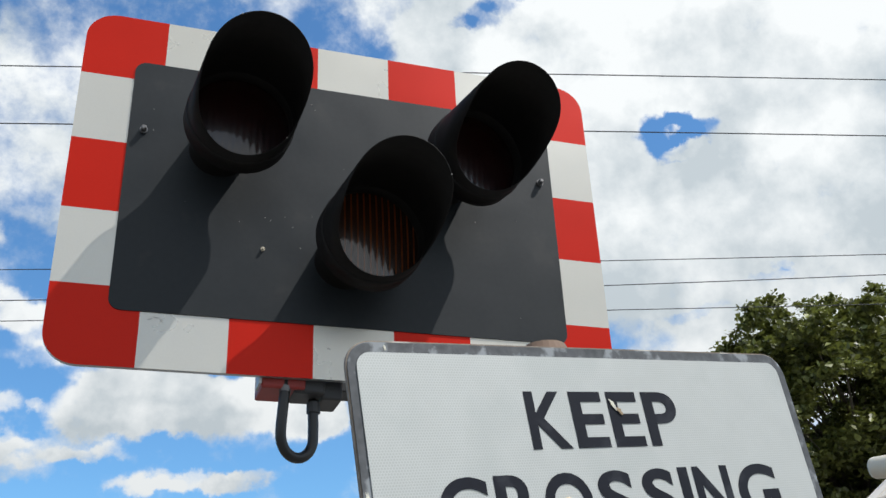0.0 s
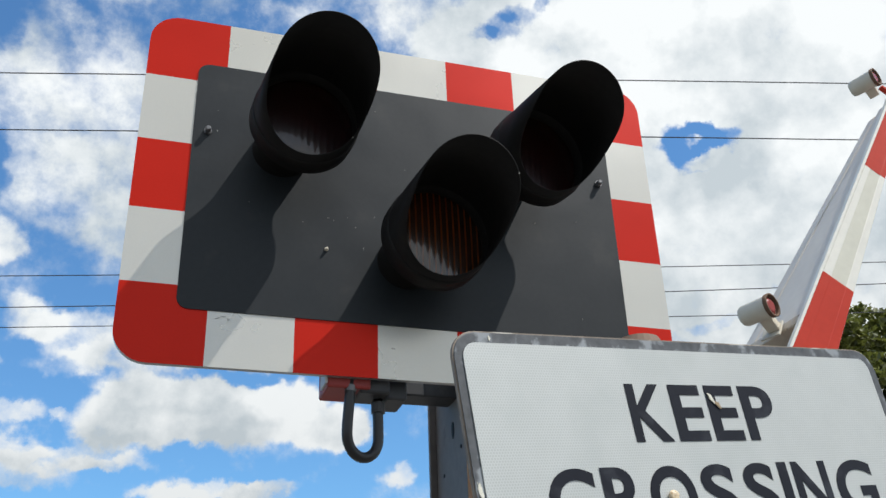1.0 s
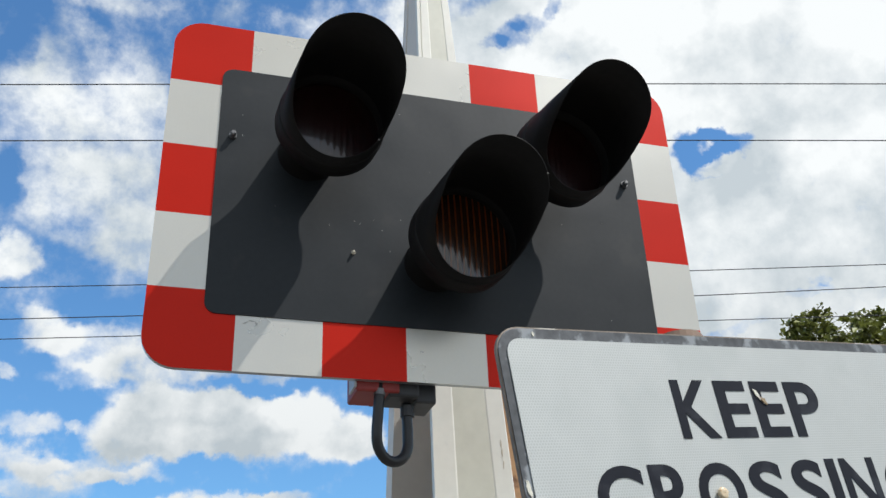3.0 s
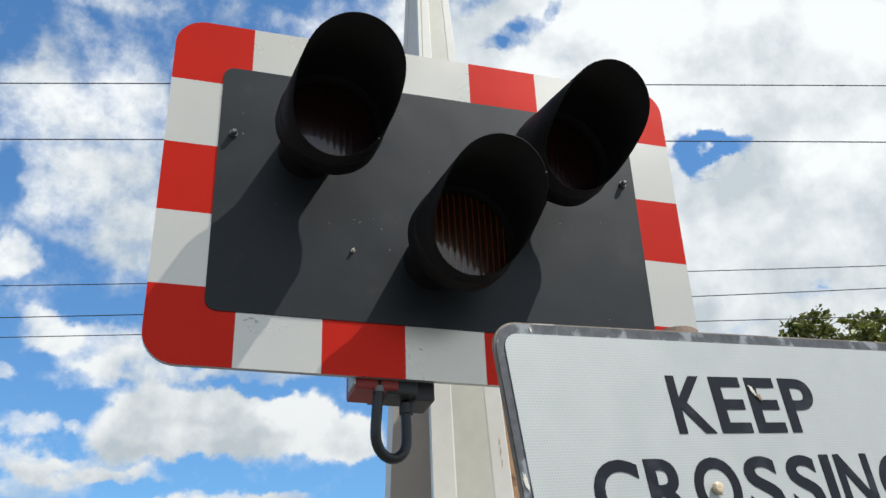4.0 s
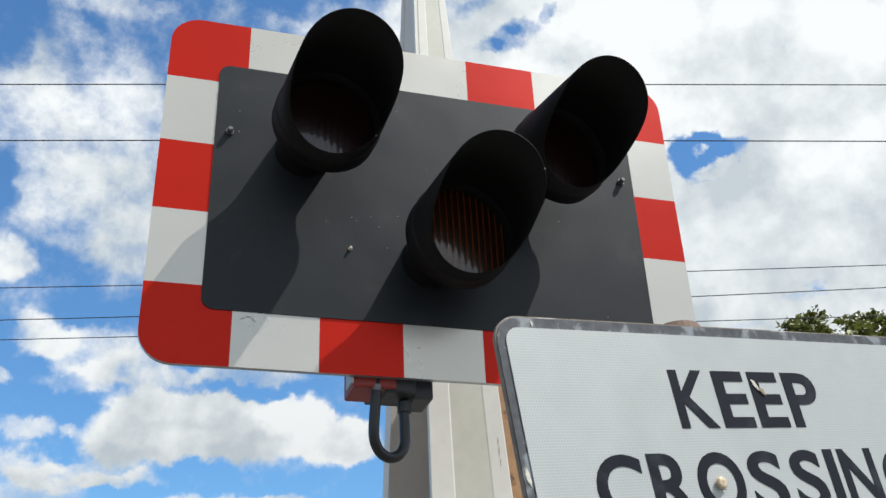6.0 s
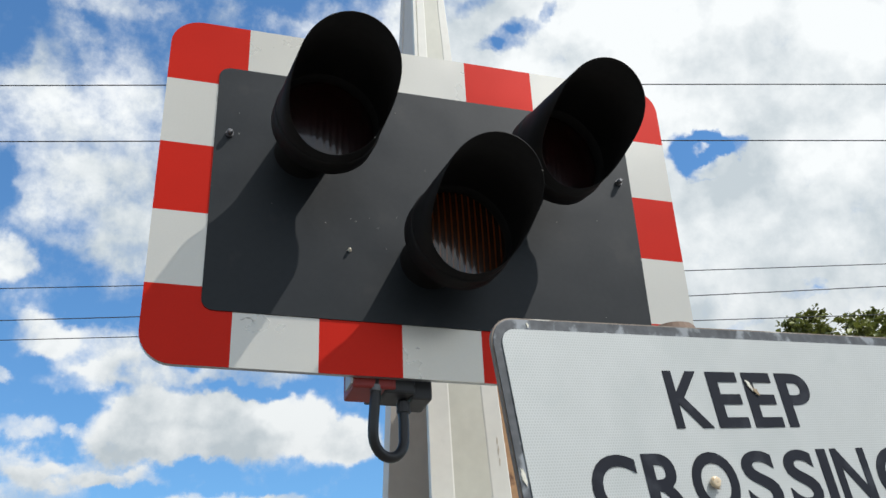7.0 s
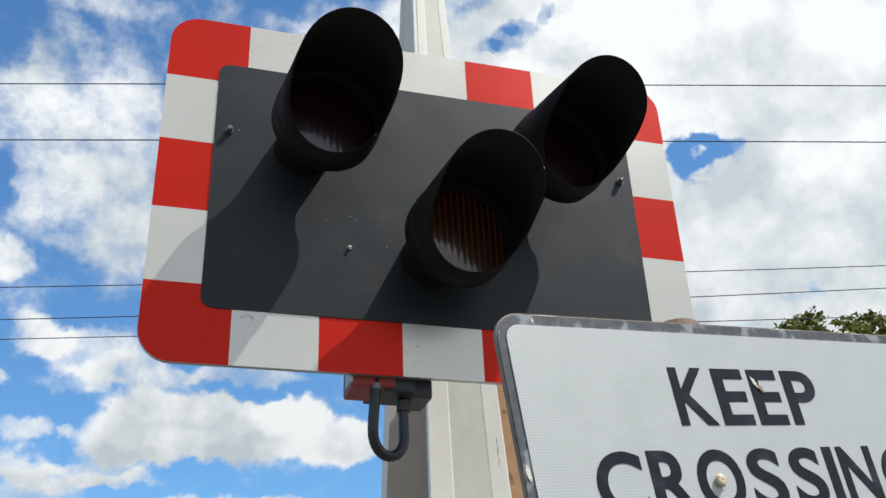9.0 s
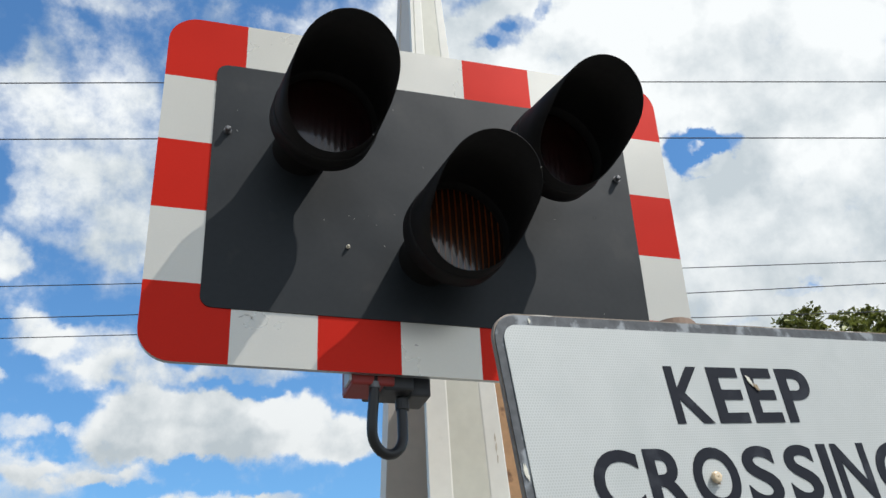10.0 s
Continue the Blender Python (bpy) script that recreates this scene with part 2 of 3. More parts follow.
# ---- building helpers ----
def part(name, bm, mat, parent=None, label="", smooth=False):
    me = bpy.data.meshes.new(name)
    bmesh.ops.recalc_face_normals(bm, faces=bm.faces)
    bm.to_mesh(me)
    bm.free()
    if smooth:
        for p in me.polygons:
            p.use_smooth = True
    me.materials.append(mat)
    ob = new(name, me)
    if parent:
        ob.parent = parent
    if label:
        ob["label"] = label
    return ob


def empty(name, m=None):
    ob = new(name)
    ob.empty_display_size = 0.1
    if m is not None:
        ob.matrix_world = m
    return ob


def slab(bm, outline, y0, y1, bevel=0.0):
    """A plate with an outline of (x, z) points, from y0 (front) to y1."""
    front = [bm.verts.new((x, y0, z)) for x, z in outline]
    back = [bm.verts.new((x, y1, z)) for x, z in outline]
    face = bm.faces.new(front)
    bm.faces.new(back[::-1])
    n = len(outline)
    for i in range(n):
        bm.faces.new((front[i], front[(i + 1) % n], back[(i + 1) % n], back[i]))
    if bevel:
        bmesh.ops.bevel(bm, geom=list(face.edges), offset=bevel, segments=2, affect="EDGES", profile=0.5)
    return bm


def rounded(x0, z0, x1, z1, r, corners=(1, 1, 1, 1), steps=8):
    """A rectangle's outline with rounded corners: lower left, lower right, upper right, upper left."""
    pts = []
    for k, (cx, cz, a) in enumerate(((x0, z0, 180), (x1, z0, 270), (x1, z1, 0), (x0, z1, 90))):
        if not corners[k]:
            pts.append((cx, cz))
            continue
        mx, mz = cx + (r if cx == x0 else -r), cz + (r if cz == z0 else -r)
        for s in range(steps + 1):
            t = radians(a + 90 * s / steps)
            pts.append((mx + r * math.cos(t), mz + r * math.sin(t)))
    return pts


def box(bm, x0, y0, z0, x1, y1, z1, bevel=0.0):
    made = bmesh.ops.create_cube(bm, size=1.0)["verts"]
    for v in made:
        v.co = Vector(((x0 + x1) / 2 + v.co.x * (x1 - x0), (y0 + y1) / 2 + v.co.y * (y1 - y0), (z0 + z1) / 2 + v.co.z * (z1 - z0)))
    if bevel:
        edges = {e for v in made for e in v.link_edges}
        bmesh.ops.bevel(bm, geom=list(edges), offset=bevel, segments=2, affect="EDGES", profile=0.5)
    return bm


def tube(bm, path, radius, sides=12, caps=True):
    """A round bar along a path; radius is one number or one for each point."""
    rings = []
    path = [Vector(p) for p in path]
    side = None
    for i, p in enumerate(path):
        d = (path[min(i + 1, len(path) - 1)] - path[max(i - 1, 0)]).normalized()
        side = d.orthogonal().normalized() if side is None else (side - d * side.dot(d)).normalized()
        up = d.cross(side)
        r = radius[i] if isinstance(radius, (list, tuple)) else radius
        rings.append([bm.verts.new(p + r * (math.cos(t) * side + math.sin(t) * up)) for t in (2 * math.pi * k / sides for k in range(sides))])
    for a, b in zip(rings, rings[1:]):
        for k in range(sides):
            bm.faces.new((a[k], a[(k + 1) % sides], b[(k + 1) % sides], b[k]))
    if caps:
        bm.faces.new(rings[0][::-1])
        bm.faces.new(rings[-1])
    return bm


# ---- the ground ----
bm = bmesh.new()
bmesh.ops.create_grid(bm, x_segments=40, y_segments=40, size=1500)
tagged(part("ground", bm, ASPHALT), "worn pale road surface and ballast around the crossing", "ground", kind="structure")


# ---- the crossing signal ----
BOARD_L, BOARD_B, STEP_X, STEP_Z = -0.546, 2.0, 0.156, 0.15
BOARD_R, BOARD_T = BOARD_L + 7 * STEP_X, BOARD_B + 5 * STEP_Z
IN_L, IN_R, IN_B, IN_T = BOARD_L + 0.1, BOARD_R - 0.1, BOARD_B + 0.105, BOARD_T - 0.108
SIGNAL = empty("crossing_signal")
tagged(SIGNAL, "crossing signal with three unlit hooded lamps and red-white border", "traffic signal")
part("backing_board", slab(bmesh.new(), rounded(BOARD_L, BOARD_B, BOARD_R, BOARD_T, 0.06), 0.0015, 0.012), ALUMINIUM, SIGNAL, "thin aluminium backing board")


def stripe(x0, z0, x1, z1, red, corners=(0, 0, 0, 0)):
    part("stripe", slab(bmesh.new(), rounded(x0, z0, x1, z1, 0.06, corners), 0.0, 0.0015), SHEET_RED if red else SHEET_WHITE, SIGNAL,
         "red reflective stripe" if red else "white reflective stripe")


for k in range(7):
    x0, x1 = BOARD_L + k * STEP_X, BOARD_L + (k + 1) * STEP_X
    for z0, z1, low in ((BOARD_B, BOARD_B + STEP_Z, True), (BOARD_T - STEP_Z, BOARD_T, False)):
        stripe(x0, z0, x1, z1, k % 2 == 0, (low and k == 0, low and k == 6, not low and k == 6, not low and k == 0))
for j in range(1, 4):
    z0, z1 = BOARD_B + j * STEP_Z, BOARD_B + (j + 1) * STEP_Z
    for x0, x1 in ((BOARD_L, BOARD_L + STEP_X), (BOARD_R - STEP_X, BOARD_R)):
        stripe(x0, z0, x1, z1, j % 2 == 0)
part("lamp_panel", slab(bmesh.new(), rounded(IN_L, IN_B, IN_R, IN_T, 0.022), -0.0022, -0.0003, 0.0006), PANEL_GREY, SIGNAL, "dark grey weathered panel")


DULL_ZINC = material("dull_zinc", (0.16, 0.16, 0.165), 0.5, 0.6, 0.25, 90, 0.2)


def bolt(x, z, r=0.006, mat=DULL_ZINC, label="zinc bolt head"):
    bm = bmesh.new()
    tube(bm, [(x, -0.002, z), (x, -0.003 - 0.5 * r, z)], r * 1.3, 12)
    tube(bm, [(x, -0.003 - 0.5 * r, z), (x, -0.003 - 1.8 * r, z), (x, -0.003 - 2.2 * r, z)], [r, r, r * 0.6], 6)
    part("bolt", bm, mat, SIGNAL, label)


bolt(-0.418, 2.482)
bolt(0.418, 2.481)
bolt(-0.179, 2.251, 0.0030, CREAM, "small pale stud")


FLECK = material("pale_fleck", (0.25, 0.245, 0.23), 0.8, 0.0, 0.2, 200, 0.1)
DARK_FLECK = material("dark_fleck", (0.40, 0.385, 0.36), 0.8, 0.0, 0.2, 200, 0.1)


def fleck(x, z, r, stretch, tilt, mat, label, y=-0.0026):
    c, sn = math.cos(radians(tilt)), math.sin(radians(tilt))
    pts = []
    for k in range(9):
        t = 2 * math.pi * k / 9
        u, v = r * stretch * math.cos(t), r * (1 + 0.3 * math.sin(3 * t)) * math.sin(t)
        pts.append((x + c * u - sn * v, z + sn * u + c * v))
    part("fleck", slab(bmesh.new(), pts, y, y + 0.0004), mat, SIGNAL, label)


for x, z, tilt in ((-0.090, 2.599, -50), (-0.083, 2.586, -40), (-0.177, 2.320, 10), (-0.166, 2.315, 60), (0.260, 2.364, 0)):
    fleck(x, z, 0.0006, 3.0, tilt, FLECK, "pale scuff on the panel")
rng = random.Random(12)
for _ in range(15):
    fleck(rng.uniform(IN_L + 0.02, IN_R - 0.02), rng.uniform(IN_B + 0.02, IN_T - 0.02), rng.uniform(0.0004, 0.0008), rng.uniform(1.0, 3.0), rng.uniform(0, 180), FLECK, "pale fleck on the panel")
for x, z, tilt in ((-0.372, 2.092, 25), (-0.362, 2.096, -5), (-0.353, 2.091, -50)):
    fleck(x, z, 0.0011, 4.5, tilt, DARK_FLECK, "dark scuff on the white stripe", -0.0006)


def lens_material(name, colour, low, high, coat=0.6):
    """Thick tinted glass: dark inside its hood, with a hard bright surface."""
    m = material(name, colour, 0.22, 0.0, 0.05, 40, 0.0, None)
    b = m.node_tree.nodes["Principled BSDF"]
    b.inputs["Coat Weight"].default_value, b.inputs["Coat IOR"].default_value, b.inputs["Coat Roughness"].default_value = coat, 1.7, 0.06
    # light on the flutes, painted into the base colour as narrow upright lines
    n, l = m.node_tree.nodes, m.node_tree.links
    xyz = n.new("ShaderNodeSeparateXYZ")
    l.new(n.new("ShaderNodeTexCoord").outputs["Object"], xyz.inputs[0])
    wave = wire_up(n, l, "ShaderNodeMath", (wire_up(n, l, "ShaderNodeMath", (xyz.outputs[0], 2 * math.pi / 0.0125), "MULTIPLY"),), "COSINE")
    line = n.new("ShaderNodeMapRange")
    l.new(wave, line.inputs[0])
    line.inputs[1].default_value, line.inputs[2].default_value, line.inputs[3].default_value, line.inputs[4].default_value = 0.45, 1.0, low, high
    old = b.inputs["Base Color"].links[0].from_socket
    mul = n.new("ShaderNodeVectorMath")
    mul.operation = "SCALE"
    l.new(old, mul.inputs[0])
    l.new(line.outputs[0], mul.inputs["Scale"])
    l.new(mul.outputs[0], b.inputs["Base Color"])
    return m


LENS_RED = lens_material("red_lens_glass", (0.014, 0.0015, 0.0015), 0.9, 1.25, 0.4)
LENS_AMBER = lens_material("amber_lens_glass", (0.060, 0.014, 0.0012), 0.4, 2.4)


def reach(t):
    """How far the cowl stands out from the board at an angle round its axis: a short lip below, long over the top."""
    return 0.2431 + 0.0457 * math.sin(t) + 0.0413 * math.tanh((math.sin(t) + 0.105) / 0.404) + 0.0044 * math.cos(t)


def lamp(x, z, yaw, pitch, lens_mat, label, chips=()):
    """A hooded lamp: collar, fluted lens and a long cowl, cut on the slant so that its top reaches furthest."""
    n = 72

    def skin(prof):
        bm = bmesh.new()
        rings = []
        for radius, out, *aside in prof:
            ring = []
            for k in range(n):
                t = 2 * math.pi * k / n
                y = out(t) if callable(out) else out
                ring.append(bm.verts.new((radius * math.cos(t) + sum(aside), y, radius * math.sin(t))))
            rings.append(ring)
        for a, b in zip(rings, rings[1:]):
            for k in range(n):
                bm.faces.new((a[k], a[(k + 1) % n], b[(k + 1) % n], b[k]))
        return bm

    unit = part("lamp_housing", skin([(0.058, 0.004, -0.014), (0.056, -0.054, -0.014), (0.062, -0.064, -0.011), (0.080, -0.083, -0.004), (0.093, -0.092), (0.101, -0.099), (0.102, -0.134), (0.100, -0.138), (0.0970, -0.138), (0.0970, -0.100)]), BLACK_PAINT, SIGNAL, "round black lamp housing", True)
    unit.matrix_local = pose(x, 0, z, pitch, 0, yaw)
    part("hood", skin([(0.1000, -0.128), (0.0990, lambda t: -0.10 - 0.5 * (reach(t) - 0.10)), (0.0962, lambda t: -reach(t)), (0.0946, lambda t: -reach(t)), (0.0970, lambda t: -0.10 - 0.5 * (reach(t) - 0.10)), (0.0975, -0.128)]),
         BLACK_PAINT, unit, "long black cowl with a short lower lip", True)
    bm = bmesh.new()
    cols, rows = 90, 24
    grid = []
    for i in range(cols + 1):
        u = -1 + 2 * i / cols
        half = math.sqrt(max(0.0, 1 - u * u))
        line = []
        for j in range(rows + 1):
            v = half * (-1 + 2 * j / rows)
            dome = 0.0040 * (1 - u * u - v * v)
            rib = 0.0002 * (1 - abs((u * 7.5) % 1 * 2 - 1))
            line.append(bm.verts.new((0.096 * u, -0.113 - dome - rib, 0.096 * v)))
        grid.append(line)
    for i in range(cols):
        for j in range(rows):
            bm.faces.new((grid[i][j], grid[i + 1][j], grid[i + 1][j + 1], grid[i][j + 1]))
    bmesh.ops.remove_doubles(bm, verts=bm.verts, dist=1e-5)
    part("lens", bm, lens_mat, unit, label, True)
    for degrees in chips:
        t = radians(degrees)
        bm = bmesh.new()
        bmesh.ops.create_icosphere(bm, subdivisions=1, radius=0.0017, matrix=Matrix.Translation((0.0955 * math.cos(t), -reach(t), 0.0955 * math.sin(t))))
        part("paint_chip", bm, FLECK, unit, "pale chip in the black rim")


lamp(-0.258, 2.457, 5.0, 0.5, LENS_RED, "unlit dark red fluted lens", (-38, 118))
lamp(0.204, 2.454, 9.8, 1.7, LENS_RED, "unlit dark red fluted lens", (140,))
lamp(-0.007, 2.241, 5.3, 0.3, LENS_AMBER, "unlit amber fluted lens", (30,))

# the terminal box, clamp and arms behind the board
bm = bmesh.new()
box(bm, -0.169, 0.013, 1.983, -0.088, 0.10, 2.22, 0.004)
part("terminal_box", bm, RED_BOX, SIGNAL, "dark red box behind the board")
bm = bmesh.new()
box(bm, -0.173, 0.013, 1.990, -0.1685, 0.06, 2.22)
part("box_cover", bm, BOX_GREY, SIGNAL, "pale grey box side")
bm = bmesh.new()
box(bm, -0.108, 0.018, 1.978, -0.05, 0.09, 2.02, 0.005)
box(bm, -0.055, 0.03, 1.972, -0.015, 0.11, 2.03, 0.004)
tube(bm, [(-0.066, 0.05, 1.97), (-0.066, 0.05, 1.95)], 0.013)
part("clamp", bm, DARK_STEEL, SIGNAL, "dark steel clamp")
bm = bmesh.new()
box(bm, 0.0, 0.10, 2.19, 0.052, 0.62, 2.25, 0.004)
box(bm, -0.02, 0.05, 2.065, 0.052, 0.11, 2.25, 0.004)
box(bm, 0.0, 0.62, 2.185, 0.36, 0.70, 2.25, 0.004)
part("bracket_arm", bm, DARK_STEEL, SIGNAL, "dark steel bracket arm")
bm = bmesh.new()
loop = [(-0.122, 0.022, 2.02), (-0.1255, 0.022, 1.97), (-0.1295, 0.022, 1.92)]
loop += [(-0.098 + 0.032 * math.cos(t), 0.022 + 0.002 * k, 1.904 - 0.042 * math.sin(t)) for k, t in ((k, math.pi * (1 - k / 14)) for k in range(15))]
loop += [(-0.066, 0.05, 1.93), (-0.067, 0.05, 1.955), (-0.067, 0.05, 1.975)]
tube(bm, loop, 0.0098, 14)
part("conduit", bm, RUBBER, SIGNAL, "black flexible conduit in a hanging loop", True)
bm = bmesh.new()
tube(bm, [(-0.1240, 0.022, 1.990), (-0.1248, 0.022, 1.979)], 0.0108, 14)
part("gland", bm, DULL_ZINC, SIGNAL, "dull metal cable gland")
# post: a deep steel section, grey on its flank and rusty on its front
bm = bmesh.new()
box(bm, 0.281, 0.566, 0.0, 0.287, 0.82, 2.5)
box(bm, 0.262, 0.806, 0.0, 0.281, 0.82, 2.5, 0.002)
box(bm, 0.395, 0.566, 0.0, 0.401, 0.82, 2.5)
POST = part("post", bm, POST_GREY, SIGNAL, "dark grey steel post with bolt holes")
bm = bmesh.new()
box(bm, 0.281, 0.558, 0.0, 0.401, 0.566, 2.5, 0.002)
part("post_front", bm, RUST, SIGNAL, "brown rusty front of the post")
# darker brown strip down the front's left margin, ragged on its right
bm = bmesh.new()
rng = random.Random(3)
ragged = [(0.2812, 0.0), (0.2812, 2.249)] + [(0.2985 + rng.uniform(-0.0015, 0.003), 2.249 - 0.012 * k) for k in range(60)] + [(0.298, 0.0)]
slab(bm, ragged, 0.5572, 0.5579)
part("ragged_strip", bm, DARK_BROWN, SIGNAL, "dark brown strip with a ragged edge")
for y, z, r, tall in ((0.66, 2.112, 0.010, 0.022), (0.60, 2.055, 0.005, 0.005), (0.745, 2.015, 0.005, 0.005)):
    bm = bmesh.new()
    outline = [(y + r * math.cos(t), z + tall * math.sin(t)) for t in (2 * math.pi * k / 20 for k in range(20))]
    front = [bm.verts.new((0.2795, a, b)) for a, b in outline]
    back = [bm.verts.new((0.2812, a, b)) for a, b in outline]
    bm.faces.new(front)
    for k in range(20):
        bm.faces.new((front[k], front[(k + 1) % 20], back[(k + 1) % 20], back[k]))
    part("bolt_hole", bm, BLACK_PAINT, POST, "dark bolt hole")


# ---- the lifting barrier ----
PIVOT = (0.0576, 0.45, 0.6525)
LIFT = [(0.0, 38.6), (0.3, 44.0), (0.7, 51.4), (1.1, 58.9), (1.5, 66.8), (1.8, 73.1), (2.0, 77.6), (2.3, 84.6), (2.5, 88.4), (2.6, 90.2), (2.7, 89.3), (2.85, 90.0), (3.1, 89.9), (10.0, 89.9)]
BOOM = empty("barrier_boom")
BOOM.scale = (1.107, 1.107, 1.107)
tagged(BOOM, "red and white lifting crossing barrier boom with cream lamps, swinging upright", "barrier")
TIP = 2.95


def low_edge(s):
    return -0.140 + 0.069 * (s - 2.107)


def top_edge(s):
    return -0.040 + 0.025 * max(0.0, s - 2.5)


def channel(s0, s1, red, round_end=False):
    """A length of the front channel: raised edges and a shallow recess between."""
    bm = bmesh.new()
    rings = []
    stations = [s0, s1] if not round_end else [s0, s1 - 0.02, s1 - 0.006, s1]
    for i, s in enumerate(stations):
        top, low = top_edge(s), low_edge(s)
        if round_end and i >= 2:
            cut = 0.006 if i == 2 else 0.017
            top, low = top - cut, low + cut
        w = top - low
        dip = 0.0004 if red else 0.0009
        prof = [(top, 0.016), (top, 0.002), (top - 0.002, 0.0), (top - 0.25 * w, 0.0), (top - 0.27 * w, dip), (top - 0.74 * w, dip), (top - 0.76 * w, 0.0), (low + 0.002, 0.0), (low, 0.002), (low, 0.016)]
        rings.append([bm.verts.new((s, y, z)) for z, y in prof])
    m = len(rings[0])
    for a, b in zip(rings, rings[1:]):
        for k in range(m):
            f = bm.faces.new((a[k], a[(k + 1) % m], b[(k + 1) % m], b[k]))
            f.material_index = 1 if k == 4 else 0
    bm.faces.new(rings[0][::-1])
    bm.faces.new(rings[-1])
    ob = part("stripe", bm, BOOM_RED if red else BOOM_WHITE, BOOM, "red boom stripe" if red else "white boom stripe")
    ob.data.materials.append(BOOM_RED if red else BOOM_CREAM)


for s0, s1, red in ((0.05, 1.45, False), (1.45, 2.109, True), (2.109, 2.541, False)):
    channel(s0, s1, red)
channel(2.541, TIP, True, True)


bm = bmesh.new()
ends = []
for s in (0.06, TIP - 0.03):
    z = top_edge(s)
    ends.append([bm.verts.new((s, y, v)) for y, v in ((-0.0012, z - 0.0065), (-0.0012, z + 0.0012), (0.014, z + 0.0012), (0.014, z - 0.0065))])
for k in range(4):
    bm.faces.new((ends[0][k], ends[0][(k + 1) % 4], ends[1][(k + 1) % 4], ends[1][k]))
bm.faces.new(ends[0])
bm.faces.new(ends[1][::-1])
part("flange", bm, BOOM_WHITE, BOOM, "white edge flange along the boom")


def depth(s):
    return 0.045 + (TIP - s) * 0.20


bm = bmesh.new()
prof = []
for s in (1.97, TIP - 0.09):
    prof.append([bm.verts.new((s, y, z)) for y, z in ((0.017, -0.043), (depth(s), -0.043), (depth(s), -0.053), (0.017, -0.053))])
for k in range(4):
    bm.faces.new((prof[0][k], prof[0][(k + 1) % 4], prof[1][(k + 1) % 4], prof[1][k]))
bm.faces.new(prof[0])
bm.faces.new(prof[1][::-1])
part("web_plate", bm, BOOM_GREY, BOOM, "white plate that tapers to the tip")
bm = bmesh.new()
prof = []
for s, back in ((0.05, 0.06), (1.72, 0.06), (TIP - 0.12, 0.03)):
    d, w = depth(s), 0.9 * low_edge(s)
    prof.append([bm.verts.new((s, y, z)) for y, z in ((d, -0.041), (d + back, -0.041), (d + back, w), (d, w))])
for one, two in zip(prof, prof[1:]):
    for k in range(4):
        bm.faces.new((one[k], one[(k + 1) % 4], two[(k + 1) % 4], two[k]))
bm.faces.new(prof[0])
bm.faces.new(prof[-1][::-1])
part("rear_arm", bm, BOOM_GREY, BOOM, "white rear arm")
rng = random.Random(8)
for s in (1.20, 1.225, 1.245):
    bm = bmesh.new()
    z = low_edge(s) + 0.017
    slab(bm, [(s + rng.uniform(0.006, 0.013) * math.cos(t), z + rng.uniform(0.0008, 0.0018) * math.sin(t)) for t in (2 * math.pi * k / 11 for k in range(11))], -0.0006, 0.001)
    part("paint_chip", bm, BOOM_BEAM, BOOM, "pale brown chip in the white paint")
bm = bmesh.new()
box(bm, 1.93, 0.017, -0.096, 1.968, depth(1.95) + 0.06, -0.037, 0.004)
part("cross_beam", bm, BOOM_BEAM, BOOM, "cream cross beam with rust stains")
bm = bmesh.new()
tube(bm, [(1.86, 0.017, -0.09), (1.86, 0.09, -0.09)], 0.02, 16)
tube(bm, [(1.86, 0.075, -0.09), (1.86, depth(1.86), -0.09)], 0.014, 16)
part("spacer", bm, CREAM, BOOM, "cream spacer bar")


def boom_lamp(s, w, y, size=0.94):
    """A small cream lamp with a red lens at its front end, in a bracket."""
    set_lamp = Matrix.Translation((s, y, w)) @ pose(0, 0, 0, 18, 0, 15) @ Matrix.Scale(size, 4)
    s, w0, y, w = 0.0, w, 0.0, 0.0
    bm = bmesh.new()
    n = 28
    rings = []
    for r, yy in ((0.008, 0.088), (0.026, 0.084), (0.030, 0.076), (0.032, 0.0), (0.0335, -0.004), (0.0335, -0.012), (0.0305, -0.012), (0.029, 0.006)):
        rings.append([bm.verts.new((s + r * math.cos(2 * math.pi * k / n), y + yy, w + r * math.sin(2 * math.pi * k / n))) for k in range(n)])
    for a, b in zip(rings, rings[1:]):
        for k in range(n):
            bm.faces.new((a[k], a[(k + 1) % n], b[(k + 1) % n], b[k]))
    bm.faces.new(rings[0])
    body = part("boom_lamp", bm, CREAM, BOOM, "cream barrier lamp", True)
    body.matrix_local = set_lamp
    bm = bmesh.new()
    tube(bm, [(s, y - 0.009, w), (s, y - 0.003, w), (s, y + 0.004, w)], [0.016, 0.027, 0.029], 24)
    part("lens", bm, LENS_SMALL, body, "small red lens")
    bm = bmesh.new()
    ring = [[bm.verts.new((r * math.cos(math.pi * k / 14), yy, r * math.sin(math.pi * k / 14))) for k in range(28)] for r, yy in ((0.0345, -0.002), (0.0350, -0.0135), (0.0300, -0.0135), (0.0295, 0.004))]
    for one, two in zip(ring, ring[1:]):
        for k in range(28):
            bm.faces.new((one[k], one[(k + 1) % 28], two[(k + 1) % 28], two[k]))
    part("rim", bm, DARK_BROWN, body, "brown weathered lamp rim", True)
    bm = bmesh.new()
    if size > 0.9:
        box(bm, -0.03, 0.01, -w0 - 0.043, 0.03, 0.07, -w0 - 0.037, 0.001)
    box(bm, -0.013, 0.012, -w0 - 0.037, 0.013, 0.048, -0.026, 0.003)
    part("lamp_bracket", bm, CREAM, body, "cream lamp bracket")


